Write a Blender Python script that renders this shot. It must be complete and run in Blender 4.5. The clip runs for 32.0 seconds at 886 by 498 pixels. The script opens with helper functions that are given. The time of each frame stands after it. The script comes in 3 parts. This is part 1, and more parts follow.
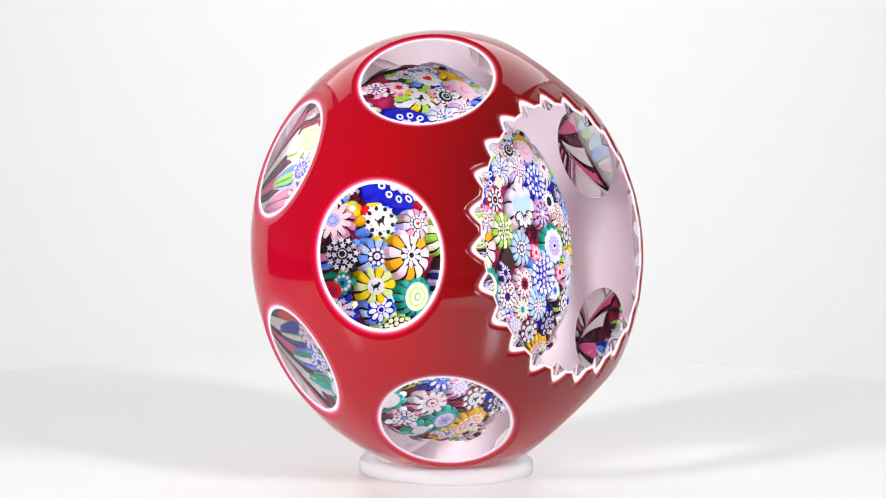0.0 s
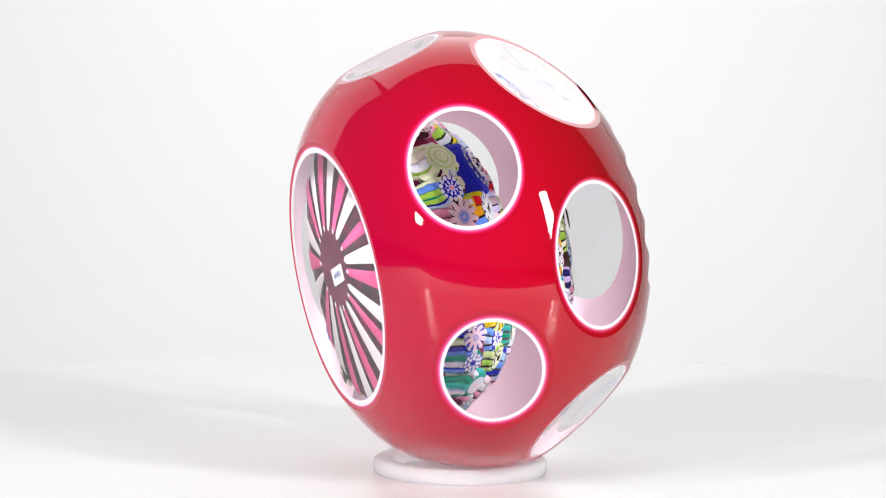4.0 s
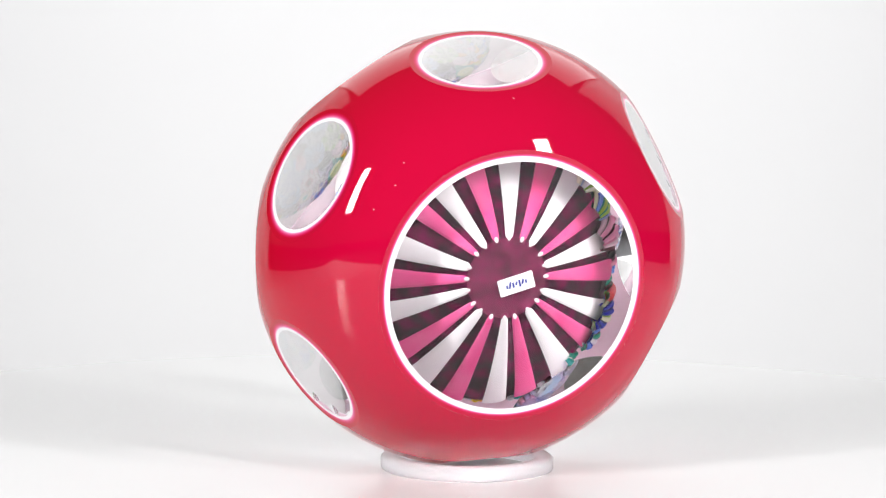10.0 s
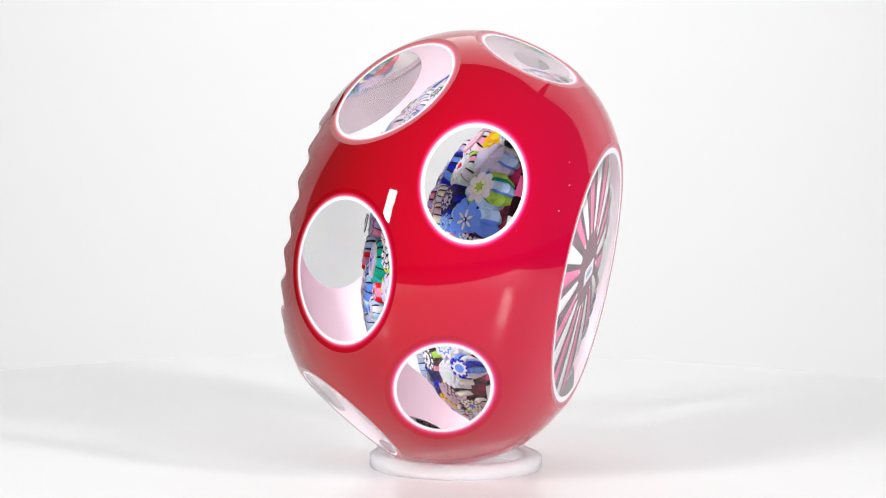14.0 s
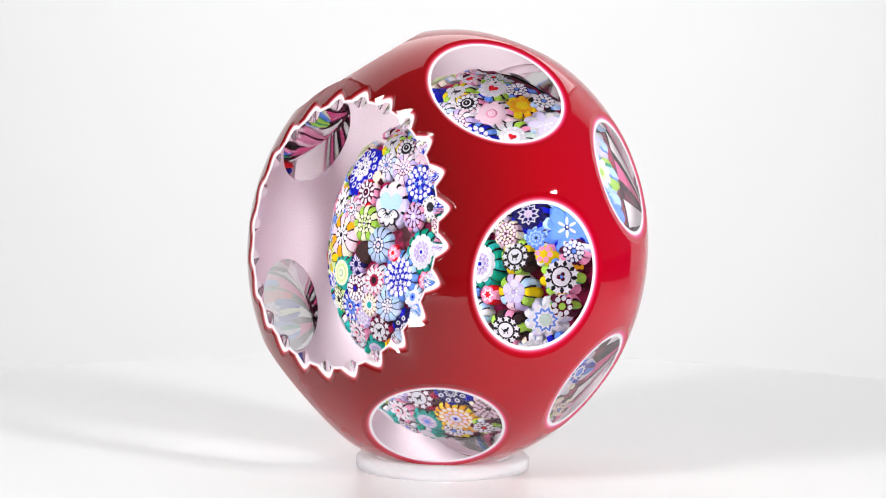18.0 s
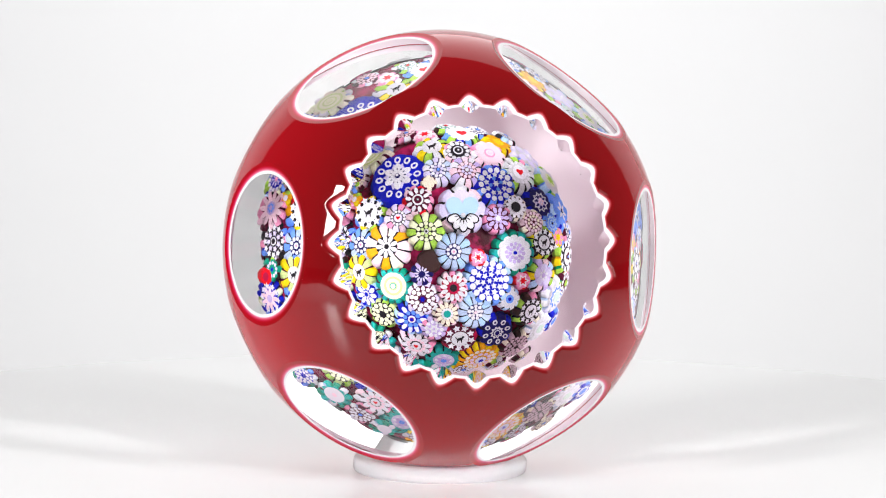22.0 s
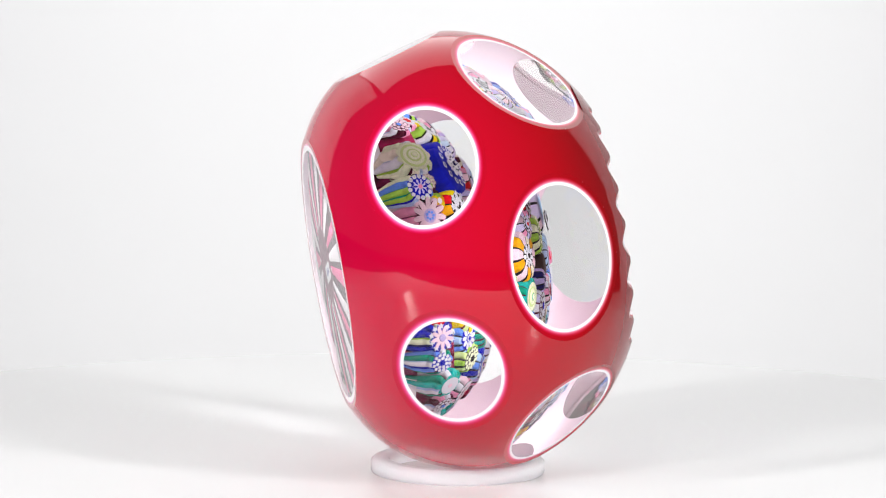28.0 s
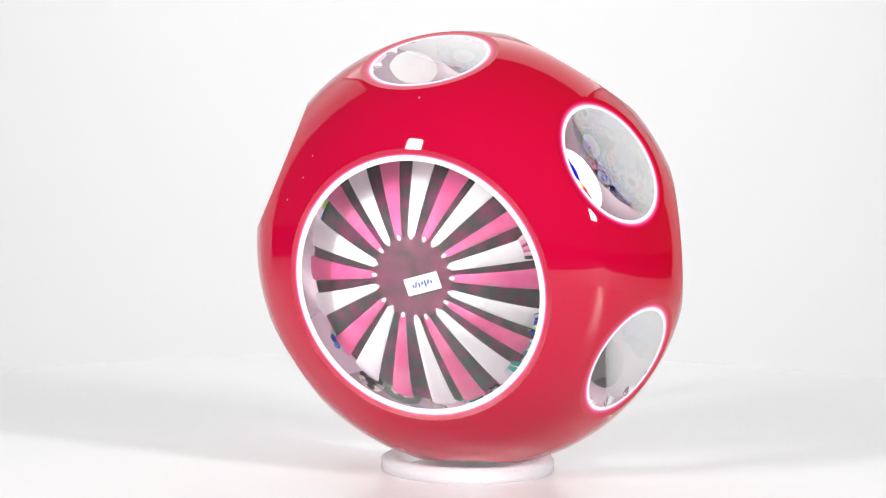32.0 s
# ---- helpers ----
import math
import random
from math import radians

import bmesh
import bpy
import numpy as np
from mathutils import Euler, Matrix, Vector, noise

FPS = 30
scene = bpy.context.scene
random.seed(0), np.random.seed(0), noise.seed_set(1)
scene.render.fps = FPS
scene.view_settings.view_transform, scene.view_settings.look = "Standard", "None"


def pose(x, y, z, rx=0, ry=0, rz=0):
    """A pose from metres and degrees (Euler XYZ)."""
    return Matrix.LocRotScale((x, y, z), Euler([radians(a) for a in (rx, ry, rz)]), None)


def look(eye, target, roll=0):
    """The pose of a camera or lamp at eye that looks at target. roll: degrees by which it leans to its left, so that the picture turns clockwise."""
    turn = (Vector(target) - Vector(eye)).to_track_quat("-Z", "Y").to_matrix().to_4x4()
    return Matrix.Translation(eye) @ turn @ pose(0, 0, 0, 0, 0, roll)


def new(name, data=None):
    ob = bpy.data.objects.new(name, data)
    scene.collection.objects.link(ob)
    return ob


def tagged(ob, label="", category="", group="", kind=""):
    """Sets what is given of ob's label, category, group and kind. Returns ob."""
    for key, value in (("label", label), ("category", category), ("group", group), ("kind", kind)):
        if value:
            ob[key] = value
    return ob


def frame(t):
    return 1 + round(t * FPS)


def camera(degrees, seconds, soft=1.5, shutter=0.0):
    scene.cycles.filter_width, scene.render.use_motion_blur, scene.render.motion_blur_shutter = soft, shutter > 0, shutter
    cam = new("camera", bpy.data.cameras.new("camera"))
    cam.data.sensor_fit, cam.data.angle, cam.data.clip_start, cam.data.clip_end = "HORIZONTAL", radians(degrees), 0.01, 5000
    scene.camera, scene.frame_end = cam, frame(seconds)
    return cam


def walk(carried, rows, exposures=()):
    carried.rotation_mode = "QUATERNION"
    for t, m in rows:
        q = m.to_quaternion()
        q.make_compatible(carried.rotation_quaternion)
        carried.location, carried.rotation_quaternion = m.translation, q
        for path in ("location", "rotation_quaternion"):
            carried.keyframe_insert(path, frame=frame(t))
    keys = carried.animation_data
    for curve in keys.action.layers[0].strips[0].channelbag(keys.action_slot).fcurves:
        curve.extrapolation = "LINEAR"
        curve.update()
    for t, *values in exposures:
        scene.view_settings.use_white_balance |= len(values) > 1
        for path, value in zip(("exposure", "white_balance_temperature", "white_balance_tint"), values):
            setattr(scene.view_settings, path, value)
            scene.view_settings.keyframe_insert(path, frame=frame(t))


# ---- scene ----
# ---------------------------------------------------------------- the plan
# A faceted overlay paperweight stands on a small ring on a white turntable before a paper sweep.
# Its own frame: z along the axis towards the scalloped face, unit U = half its breadth.
U = 0.040                     # 80 mm across
FLAT = 0.814                  # half its length along the axis, in U (before the facets are cut)
S_IN, S_MID = 0.9829, 0.9858    # inner side of the white layer, border of white and ruby
FRONT, BASE = 0.6422, -0.612   # planes of the two large facets
RATE = 14.537                 # degrees a second
CENTRE = (-0.0664 * U, -0.0045 * U, 1.010 * U)
AXIS_AZ, AXIS_EL = -92.09, 9.48

cam = camera(15.94, 32.0, soft=1.1)
PITCH, ROLL = 6.18, -0.71
DIST = 14.27 * U
cam_turn = pose(0, 0, 0, 90 - PITCH, 0, 0) @ pose(0, 0, 0, 0, 0, -ROLL)
pivot = Vector((0, 0, CENTRE[2] + 0.9776 * U))
cam_at = pivot + cam_turn.to_3x3() @ Vector((-0.0731 * U, -0.970 * U, DIST))
cam_pose = Matrix.Translation(cam_at) @ cam_turn
walk(cam, [(0, cam_pose), (32, cam_pose)])


def turned(t):
    """Pose of what stands on the turntable at t seconds, less its own place on it."""
    return pose(0, 0, 0, 0, 0, RATE * (t - 21.0))


e_z = Vector((math.cos(radians(AXIS_EL)) * math.cos(radians(AXIS_AZ)), math.cos(radians(AXIS_EL)) * math.sin(radians(AXIS_AZ)), math.sin(radians(AXIS_EL))))
e_x = e_z.cross(Vector((0, 0, 1))).normalized()
e_y = e_x.cross(e_z)
# local x = -e_x keeps the frame right-handed: x, y, z with z along the axis
SEAT = Matrix.Translation(CENTRE) @ Matrix(((-e_x.x, e_y.x, e_z.x, 0), (-e_x.y, e_y.y, e_z.y, 0), (-e_x.z, e_y.z, e_z.z, 0), (0, 0, 0, 1)))

# ---------------------------------------------------------------- light
world = bpy.data.worlds.new("studio")
scene.world = world
world.use_nodes = True
world.node_tree.nodes["Background"].inputs[0].default_value = (1.0, 0.94, 0.86, 1)
world.node_tree.nodes["Background"].inputs[1].default_value = 0.05


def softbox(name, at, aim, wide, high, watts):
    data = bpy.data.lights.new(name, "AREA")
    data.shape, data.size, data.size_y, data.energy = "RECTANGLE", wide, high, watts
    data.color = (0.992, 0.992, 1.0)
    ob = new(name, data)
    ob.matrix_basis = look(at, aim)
    return tagged(ob, "tall white strip softbox" if high > wide else "unseen area lamp added as roof of the photo tent", "lamp", "softboxes", "structure")


LAMP_EL, LAMP_FAR = 20.8, 0.55
for side, LAMP_AZ, name in ((-1, 45.5, "softbox_left"), (1, 48.2, "softbox_right")):
    flat = LAMP_FAR * math.cos(radians(LAMP_EL))
    softbox(name, (side * flat * math.sin(radians(LAMP_AZ)), -flat * math.cos(radians(LAMP_AZ)), 0.045 + LAMP_FAR * math.sin(radians(LAMP_EL))), (0, 0, 0.045), 0.055, 0.205, 1.4)
# unseen area lamp added as the tent's roof, to light floor and backdrop
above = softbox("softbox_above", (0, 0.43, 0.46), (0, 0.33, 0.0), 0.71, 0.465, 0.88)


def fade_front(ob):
    """The added roof lamp is set brightest at its rear edge and falls off towards its front edge."""
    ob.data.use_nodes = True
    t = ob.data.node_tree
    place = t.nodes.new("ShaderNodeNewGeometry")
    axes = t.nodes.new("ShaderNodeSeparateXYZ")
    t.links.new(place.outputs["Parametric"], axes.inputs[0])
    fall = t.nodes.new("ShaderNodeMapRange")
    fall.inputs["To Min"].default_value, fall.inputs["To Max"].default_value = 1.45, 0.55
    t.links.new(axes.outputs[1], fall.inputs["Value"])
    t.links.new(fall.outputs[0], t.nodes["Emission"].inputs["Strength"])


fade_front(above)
scene.view_settings.exposure = 1.02


# ---------------------------------------------------------------- materials
def material(name, colour, rough=0.3, metal=0.0, ior=1.5):
    m = bpy.data.materials.new(name)
    m.use_nodes = True
    b = m.node_tree.nodes["Principled BSDF"]
    b.inputs["Base Color"].default_value = (*colour, 1)
    b.inputs["Roughness"].default_value = rough
    b.inputs["Metallic"].default_value = metal
    b.inputs["IOR"].default_value = ior
    return m


def node(m, kind, **sets):
    n = m.node_tree.nodes.new(kind)
    for key, value in sets.items():
        n.inputs[key].default_value = value
    return n


def glass_material(name, rough=0.0):
    m = bpy.data.materials.new(name)
    m.use_nodes = True
    m.node_tree.nodes.remove(m.node_tree.nodes["Principled BSDF"])
    g = node(m, "ShaderNodeBsdfGlass", Roughness=rough, IOR=1.54)
    m.node_tree.links.new(g.outputs[0], m.node_tree.nodes["Material Output"].inputs[0])
    return m


def math_node(m, op, a, b=None, clamp=False):
    n = m.node_tree.nodes.new("ShaderNodeMath")
    n.operation, n.use_clamp = op, clamp
    for i, v in ((0, a), (1, b)):
        if v is None:
            continue
        if isinstance(v, (int, float)):
            n.inputs[i].default_value = v
        else:
            m.node_tree.links.new(v, n.inputs[i])
    return n.outputs[0]


def overlay_material():
    """Ruby glass cased over white: the colour follows the depth of ruby that is left over the white layer."""
    m = material("cased_ruby", (0.6, 0.01, 0.04), 0.03, 0.0, 1.5)
    t = m.node_tree
    b = t.nodes["Principled BSDF"]
    co = node(m, "ShaderNodeTexCoord")
    sep = node(m, "ShaderNodeSeparateXYZ")
    t.links.new(co.outputs["Object"], sep.inputs[0])
    casing = node(m, "ShaderNodeAttribute")
    casing.attribute_name = "casing"
    depth = math_node(m, "DIVIDE", math_node(m, "SUBTRACT", casing.outputs["Fac"], S_MID), 0.58 * (1 - S_MID), True)
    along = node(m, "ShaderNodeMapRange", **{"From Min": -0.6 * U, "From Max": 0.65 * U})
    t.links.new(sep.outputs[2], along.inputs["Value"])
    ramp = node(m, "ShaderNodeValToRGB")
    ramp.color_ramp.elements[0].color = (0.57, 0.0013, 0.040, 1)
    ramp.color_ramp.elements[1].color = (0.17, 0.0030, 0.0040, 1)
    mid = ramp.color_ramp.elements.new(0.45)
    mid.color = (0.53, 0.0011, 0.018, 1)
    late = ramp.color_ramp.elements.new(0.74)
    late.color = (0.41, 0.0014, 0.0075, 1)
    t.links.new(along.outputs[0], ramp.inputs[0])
    # the deeper the ruby, the more of the white below is swallowed, green and blue first
    thick = node(m, "ShaderNodeGamma")
    t.links.new(ramp.outputs[0], thick.inputs["Color"])
    t.links.new(depth, thick.inputs["Gamma"])
    mix = node(m, "ShaderNodeMix")
    mix.data_type, mix.blend_type = "RGBA", "MULTIPLY"
    mix.inputs["Factor"].default_value = 1.0
    mix.inputs["A"].default_value = (0.86, 0.84, 0.86, 1)
    t.links.new(thick.outputs[0], mix.inputs["B"])
    t.links.new(mix.outputs["Result"], b.inputs["Base Color"])
    return m


RUBY = overlay_material()
CLEAR = glass_material("clear_glass")


def ground_glass():
    """The base: clear to look through, its worn surface scatters what it mirrors."""
    m = bpy.data.materials.new("worn_glass")
    m.use_nodes = True
    t = m.node_tree
    t.nodes.remove(t.nodes["Principled BSDF"])
    sharp = node(m, "ShaderNodeBsdfRefraction", Roughness=0.0, IOR=1.54)
    gloss = node(m, "ShaderNodeBsdfGlossy", Roughness=0.10)
    fres = node(m, "ShaderNodeFresnel", IOR=1.56)
    mix = node(m, "ShaderNodeMixShader")
    t.links.new(fres.outputs[0], mix.inputs[0])
    t.links.new(sharp.outputs[0], mix.inputs[1])
    t.links.new(gloss.outputs[0], mix.inputs[2])
    t.links.new(mix.outputs[0], t.nodes["Material Output"].inputs[0])
    return m


WORN = ground_glass()
LINING = material("white_lining", (0.80, 0.66, 0.71), 0.5)
WHITE = material("white_glass", (0.74, 0.72, 0.73), 0.25)
PINK = material("pink_glass", (0.85, 0.10, 0.33), 0.25)
PLUM = material("plum_glass", (0.05, 0.004, 0.014), 0.25)


def cloudy(m, low, high, scale, first=0.35, last=0.7):
    """Drifting shades in the glass, at two scales."""
    t = m.node_tree
    co = node(m, "ShaderNodeTexCoord")
    big = node(m, "ShaderNodeTexNoise", Scale=scale, Detail=5.0, Roughness=0.62)
    t.links.new(co.outputs["Object"], big.inputs["Vector"])
    ramp = node(m, "ShaderNodeValToRGB")
    ramp.color_ramp.elements[0].color, ramp.color_ramp.elements[1].color = (*low, 1), (*high, 1)
    ramp.color_ramp.elements[0].position, ramp.color_ramp.elements[1].position = first, last
    t.links.new(big.outputs[0], ramp.inputs[0])
    t.links.new(ramp.outputs[0], t.nodes["Principled BSDF"].inputs["Base Color"])


cloudy(PLUM, (0.020, 0.001, 0.008), (0.30, 0.012, 0.105), 300.0, 0.46, 0.74)
cloudy(WHITE, (0.93, 0.925, 0.93), (0.89, 0.875, 0.885), 120.0)
cloudy(PINK, (0.80, 0.07, 0.27), (0.84, 0.16, 0.38), 130.0)


def lining_light(m):
    """Light painted into the white layer: paler at the base, mauve towards the face."""
    t = m.node_tree
    co = node(m, "ShaderNodeTexCoord")
    sep = node(m, "ShaderNodeSeparateXYZ")
    t.links.new(co.outputs["Object"], sep.inputs[0])
    blot = node(m, "ShaderNodeTexNoise", Scale=60.0, Detail=4.0)
    t.links.new(co.outputs["Object"], blot.inputs["Vector"])
    along = node(m, "ShaderNodeMapRange", **{"From Min": -0.6 * U, "From Max": 0.6 * U})
    t.links.new(sep.outputs[2], along.inputs["Value"])
    place = math_node(m, "ADD", along.outputs[0], math_node(m, "MULTIPLY", math_node(m, "SUBTRACT", blot.outputs[0], 0.5), 0.35), True)
    ramp = node(m, "ShaderNodeValToRGB")
    ramp.color_ramp.elements[0].color, ramp.color_ramp.elements[1].color = (0.91, 0.82, 0.86, 1), (0.76, 0.53, 0.625, 1)
    t.links.new(place, ramp.inputs[0])
    t.links.new(ramp.outputs[0], t.nodes["Principled BSDF"].inputs["Base Color"])


lining_light(LINING)
FROST = material("clear_acrylic", (0.86, 0.86, 0.875), 0.45, 0.0, 1.10)
FROST.node_tree.nodes["Principled BSDF"].inputs["Transmission Weight"].default_value = 0.70
DARK = material("dark_table", (0.05, 0.05, 0.055), 0.6)
FLOOR = material("white_paper", (0.78, 0.78, 0.785), 0.7, 0.0, 1.3)
PLATTER = material("white_acrylic", (0.805, 0.81, 0.81), 0.22, 0.0, 1.3)


# ---------------------------------------------------------------- helpers for meshes
def set_casing(ob, values):
    """How far out in the layers each vertex lies: S_IN to 1."""
    ob.data.attributes.new("casing", "FLOAT", "POINT").data.foreach_set("value", values)
    return ob


def link_mesh(name, verts, faces, materials, smooth=True, slots=None):
    me = bpy.data.meshes.new(name)
    me.from_pydata(verts, [], faces)
    for m in materials:
        me.materials.append(m)
    if slots is not None:
        me.polygons.foreach_set("material_index", slots)
    me.polygons.foreach_set("use_smooth", [smooth] * len(me.polygons))
    me.update()
    return new(name, me)


def under(ob, parent, label=""):
    ob.parent = parent
    return tagged(ob, label)


def from_bmesh(name, bm, materials, smooth=True):
    me = bpy.data.meshes.new(name)
    bm.to_mesh(me)
    bm.free()
    for m in materials:
        me.materials.append(m)
    me.polygons.foreach_set("use_smooth", [smooth] * len(me.polygons))
    return new(name, me)


# ---------------------------------------------------------------- the sweep, the table under it and the turntable
DISC_R, DISC_H = 0.152, 0.030


def sweep():
    wide, front, back, rise, r = 0.36, -0.30, 0.66, 0.45, 0.42
    line = [(front + (back - r - front) * k / 8, -DISC_H) for k in range(9)]
    line += [(back - r + r * math.sin(a), -DISC_H + r - r * math.cos(a)) for a in [radians(5 * k) for k in range(1, 19)]]
    line += [(back, -DISC_H + r + (rise - r) * k / 4) for k in range(1, 5)]
    n, verts, faces = len(line), [], []
    for side in (1, -1):
        for k, (y, z) in enumerate(line):
            # the sheet is 2 mm thick
            ny, nz = (0, -1) if y <= back - r else (1, 0) if z > r - DISC_H else ((y - back + r) / r, (z + DISC_H - r) / r)
            t = 0.0 if side > 0 else 0.002
            verts += [(-wide, y + ny * t, z + nz * t), (wide, y + ny * t, z + nz * t)]
    for k in range(n - 1):
        a = 2 * k
        faces.append((a, a + 1, a + 3, a + 2))
        b = 2 * n + 2 * k
        faces.append((b, b + 2, b + 3, b + 1))
        faces += [(a, a + 2, b + 2, b), (a + 1, b + 1, b + 3, a + 3)]
    ob = link_mesh("backdrop", verts, faces, [FLOOR])
    tagged(ob, "white paper sweep rising behind the turntable", "backdrop", kind="structure")
    for side in (-1, 1):
        bm = bmesh.new()
        bmesh.ops.create_cube(bm, size=1.0)
        bmesh.ops.scale(bm, vec=(0.004, 0.48, 0.50), verts=bm.verts)
        bmesh.ops.bevel(bm, geom=bm.edges, offset=0.001, segments=2, affect="EDGES")
        wall = from_bmesh("wall_left" if side < 0 else "wall_right", bm, [FLOOR], False)
        wall.location = (side * (wide + 0.003), 0.44, -DISC_H - 0.002 + 0.25)
        tagged(wall, "white side panel of the photo tent", "panel", kind="structure")
    bm = bmesh.new()
    bmesh.ops.create_cube(bm, size=1.0)
    bmesh.ops.scale(bm, vec=(2.4, 2.0, 0.03), verts=bm.verts)
    bmesh.ops.bevel(bm, geom=bm.edges, offset=0.004, segments=2, affect="EDGES")
    top = from_bmesh("table_top", bm, [DARK], False)
    top.location = (0, 0.0, -DISC_H - 0.0025 - 0.015)
    tagged(top, "dark table top under the white sweep", "table", kind="structure")


def turned_part(name, line, mat, parent, label, turns=128):
    """A closed turned body from (height, radius) pairs, first and last on its flat ends."""
    verts, faces = [], []
    for z, r in line:
        verts += [(r * math.cos(2 * math.pi * k / turns), r * math.sin(2 * math.pi * k / turns), z) for k in range(turns)]
    for j in range(len(line) - 1):
        for k in range(turns):
            faces.append((j * turns + k, j * turns + (k + 1) % turns, (j + 1) * turns + (k + 1) % turns, (j + 1) * turns + k))
    last = (len(line) - 1) * turns
    faces.append(tuple(last + k for k in range(turns)))
    faces.append(tuple(range(turns))[::-1])
    return under(link_mesh(name, verts, faces, [mat], False), parent, label)


def turntable():
    ob = new("turntable")
    turned_part("platter", [(-0.007, DISC_R - 0.001), (-0.006, DISC_R), (-0.0012, DISC_R), (-0.0004, DISC_R - 0.0004), (0.0, DISC_R - 0.0014)], PLATTER, ob, "flat round white platter")
    turned_part("drum", [(-DISC_H, 0.136), (-DISC_H + 0.002, 0.138), (-0.009, 0.138), (-0.0072, 0.136)], PLATTER, ob, "white drum under the platter")
    return tagged(ob, "round white turntable carrying the paperweight", "turntable")


sweep()
table_disc = turntable()

# ---------------------------------------------------------------- the paperweight
paperweight = new("paperweight")
tagged(paperweight, "ruby red overlay glass paperweight with round cut windows", "paperweight")


def facet_dir(polar, azim):
    """Unit direction in the paperweight's frame; azim is counted from the side seen at the left of the face."""
    p, a = radians(polar), radians(azim)
    return Vector((-math.sin(p) * math.cos(a), math.sin(p) * math.sin(a), math.cos(p)))


# plane normals (polar, azimuth) and distances of the round side facets
SIDES = [
    (62.7, 1.2, 0.8993), (61.9, 62.0, 0.8923), (62.3, 124.9, 0.8933), (63.0, 184.8, 0.8993), (64.4, 244.7, 0.9013), (66.5, 304.0, 0.9053),
    (110.0, 32.5, 0.9261), (107.0, 94.6, 0.9331), (108.1, 153.5, 0.9331), (109.3, 213.2, 0.9341), (110.0, 273.0, 0.9559), (111.8, 334.4, 0.9271),
]


RHO_BASE = 0.615
C_BASE = math.sqrt(1 - RHO_BASE ** 2)


def body_z(c, s=1.0):
    """Height on the body where the unit sphere has height c: round, and a little flatter towards the base."""
    return FLAT * s * (c + (C_BASE + BASE / FLAT) * max(0.0, (-c - 0.56) / (C_BASE - 0.56)) ** 1.5)


def ring_frame(n, h):
    """The plane n.x = h on the spheroid, as direction and distance on the unit sphere, with two directions across."""
    q = Vector((n.x, n.y, n.z * FLAT))
    hh = h / q.length
    q.normalize()
    a = q.cross(Vector((0, 0, 1)) if abs(q.z) < 0.9 else Vector((1, 0, 0))).normalized()
    return q, hh, a, q.cross(a)


def ring_point(fr, s, w):
    q, hh, a, b = fr
    rho = math.sqrt(max(0.0, s * s - hh * hh))
    p = q * hh + (a * math.cos(w) + b * math.sin(w)) * rho
    return Vector((p.x, p.y, BASE if q.z < -0.99 else p.z * FLAT)) * U


def facet(n, h, label="", given=None):
    """The flat window: a clear face, and round it the cut edge of the white and ruby layers."""
    fr, turns, steps = given or ring_frame(n, h), 96, 12
    # at the base the white layer is thick
    inner, thin = (0.9686, -0.0035) if given else (S_IN, 0.0008)
    ws = [2 * math.pi * k / turns for k in range(turns)]
    pane = under(link_mesh("window", [ring_point(fr, inner, w) for w in ws], [tuple(range(turns))], [WORN if given else CLEAR], False), paperweight, label)
    if pane.data.polygons[0].normal.dot(n) < 0:
        pane.data.flip_normals()
    pane.visible_shadow = False
    verts, faces = [], []
    for j in range(steps + 1):
        s = inner + (1 - inner) * j / steps
        verts += [ring_point(fr, s, w) for w in ws]
    for j in range(steps):
        for k in range(turns):
            faces.append((j * turns + k, j * turns + (k + 1) % turns, (j + 1) * turns + (k + 1) % turns, (j + 1) * turns + k))
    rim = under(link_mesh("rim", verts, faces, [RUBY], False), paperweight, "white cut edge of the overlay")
    set_casing(rim, [inner + (1 - inner) * (k // turns) / steps - thin for k in range(len(verts))])
    if rim.data.polygons[0].normal.dot(n) < 0:
        rim.data.flip_normals()


TEETH, RHO_RING = 24, 0.72
COLS = TEETH * 20


def dome_z(rho, s=1.0):
    return FLAT * math.sqrt(max(0.0, s * s - rho * rho))


def dish_z(rho):
    """The face is ground slightly hollow."""
    return FRONT + (rho * rho - 0.36) / (2 * 3.7)


def face_z(rho, w):
    """Height of the scalloped face over the middle plane: flat facet, round body and the notches cut across their edge."""
    z = min(dish_z(rho), dome_z(rho))
    step = 2 * math.pi / TEETH
    d = w / step
    off = abs(d - round(d)) * step * rho
    # the floor of a notch falls outwards
    r0, r1 = 0.532, 0.668
    z1 = dome_z(r1)
    floor = FRONT + (z1 - FRONT) * (rho - r0) / (r1 - r0)
    return min(z, floor + 0.42 * (math.sqrt(off * off + 0.0004) - 0.0175))


def depth_of(x, y, z):
    return math.sqrt(x * x + y * y + (z / FLAT) ** 2)


def polar_grid(rhos, height, COLS):
    verts, faces = [], []
    for r in rhos:
        for k in range(COLS):
            w = 2 * math.pi * k / COLS
            verts.append((r * math.cos(w), r * math.sin(w), height(r, w)))
    for j in range(len(rhos) - 1):
        for k in range(COLS):
            faces.append((j * COLS + k, (j + 1) * COLS + k, (j + 1) * COLS + (k + 1) % COLS, j * COLS + (k + 1) % COLS))
    return verts, faces


def pick(verts, faces, keep):
    """The chosen faces alone, in metres."""
    used, out = {}, []
    for f in faces:
        c = [sum(verts[i][a] for i in f) / len(f) for a in range(3)]
        if keep(c):
            out.append(tuple(used.setdefault(i, len(used)) for i in f))
    return [Vector(verts[i]) * U for i in sorted(used, key=used.get)], out


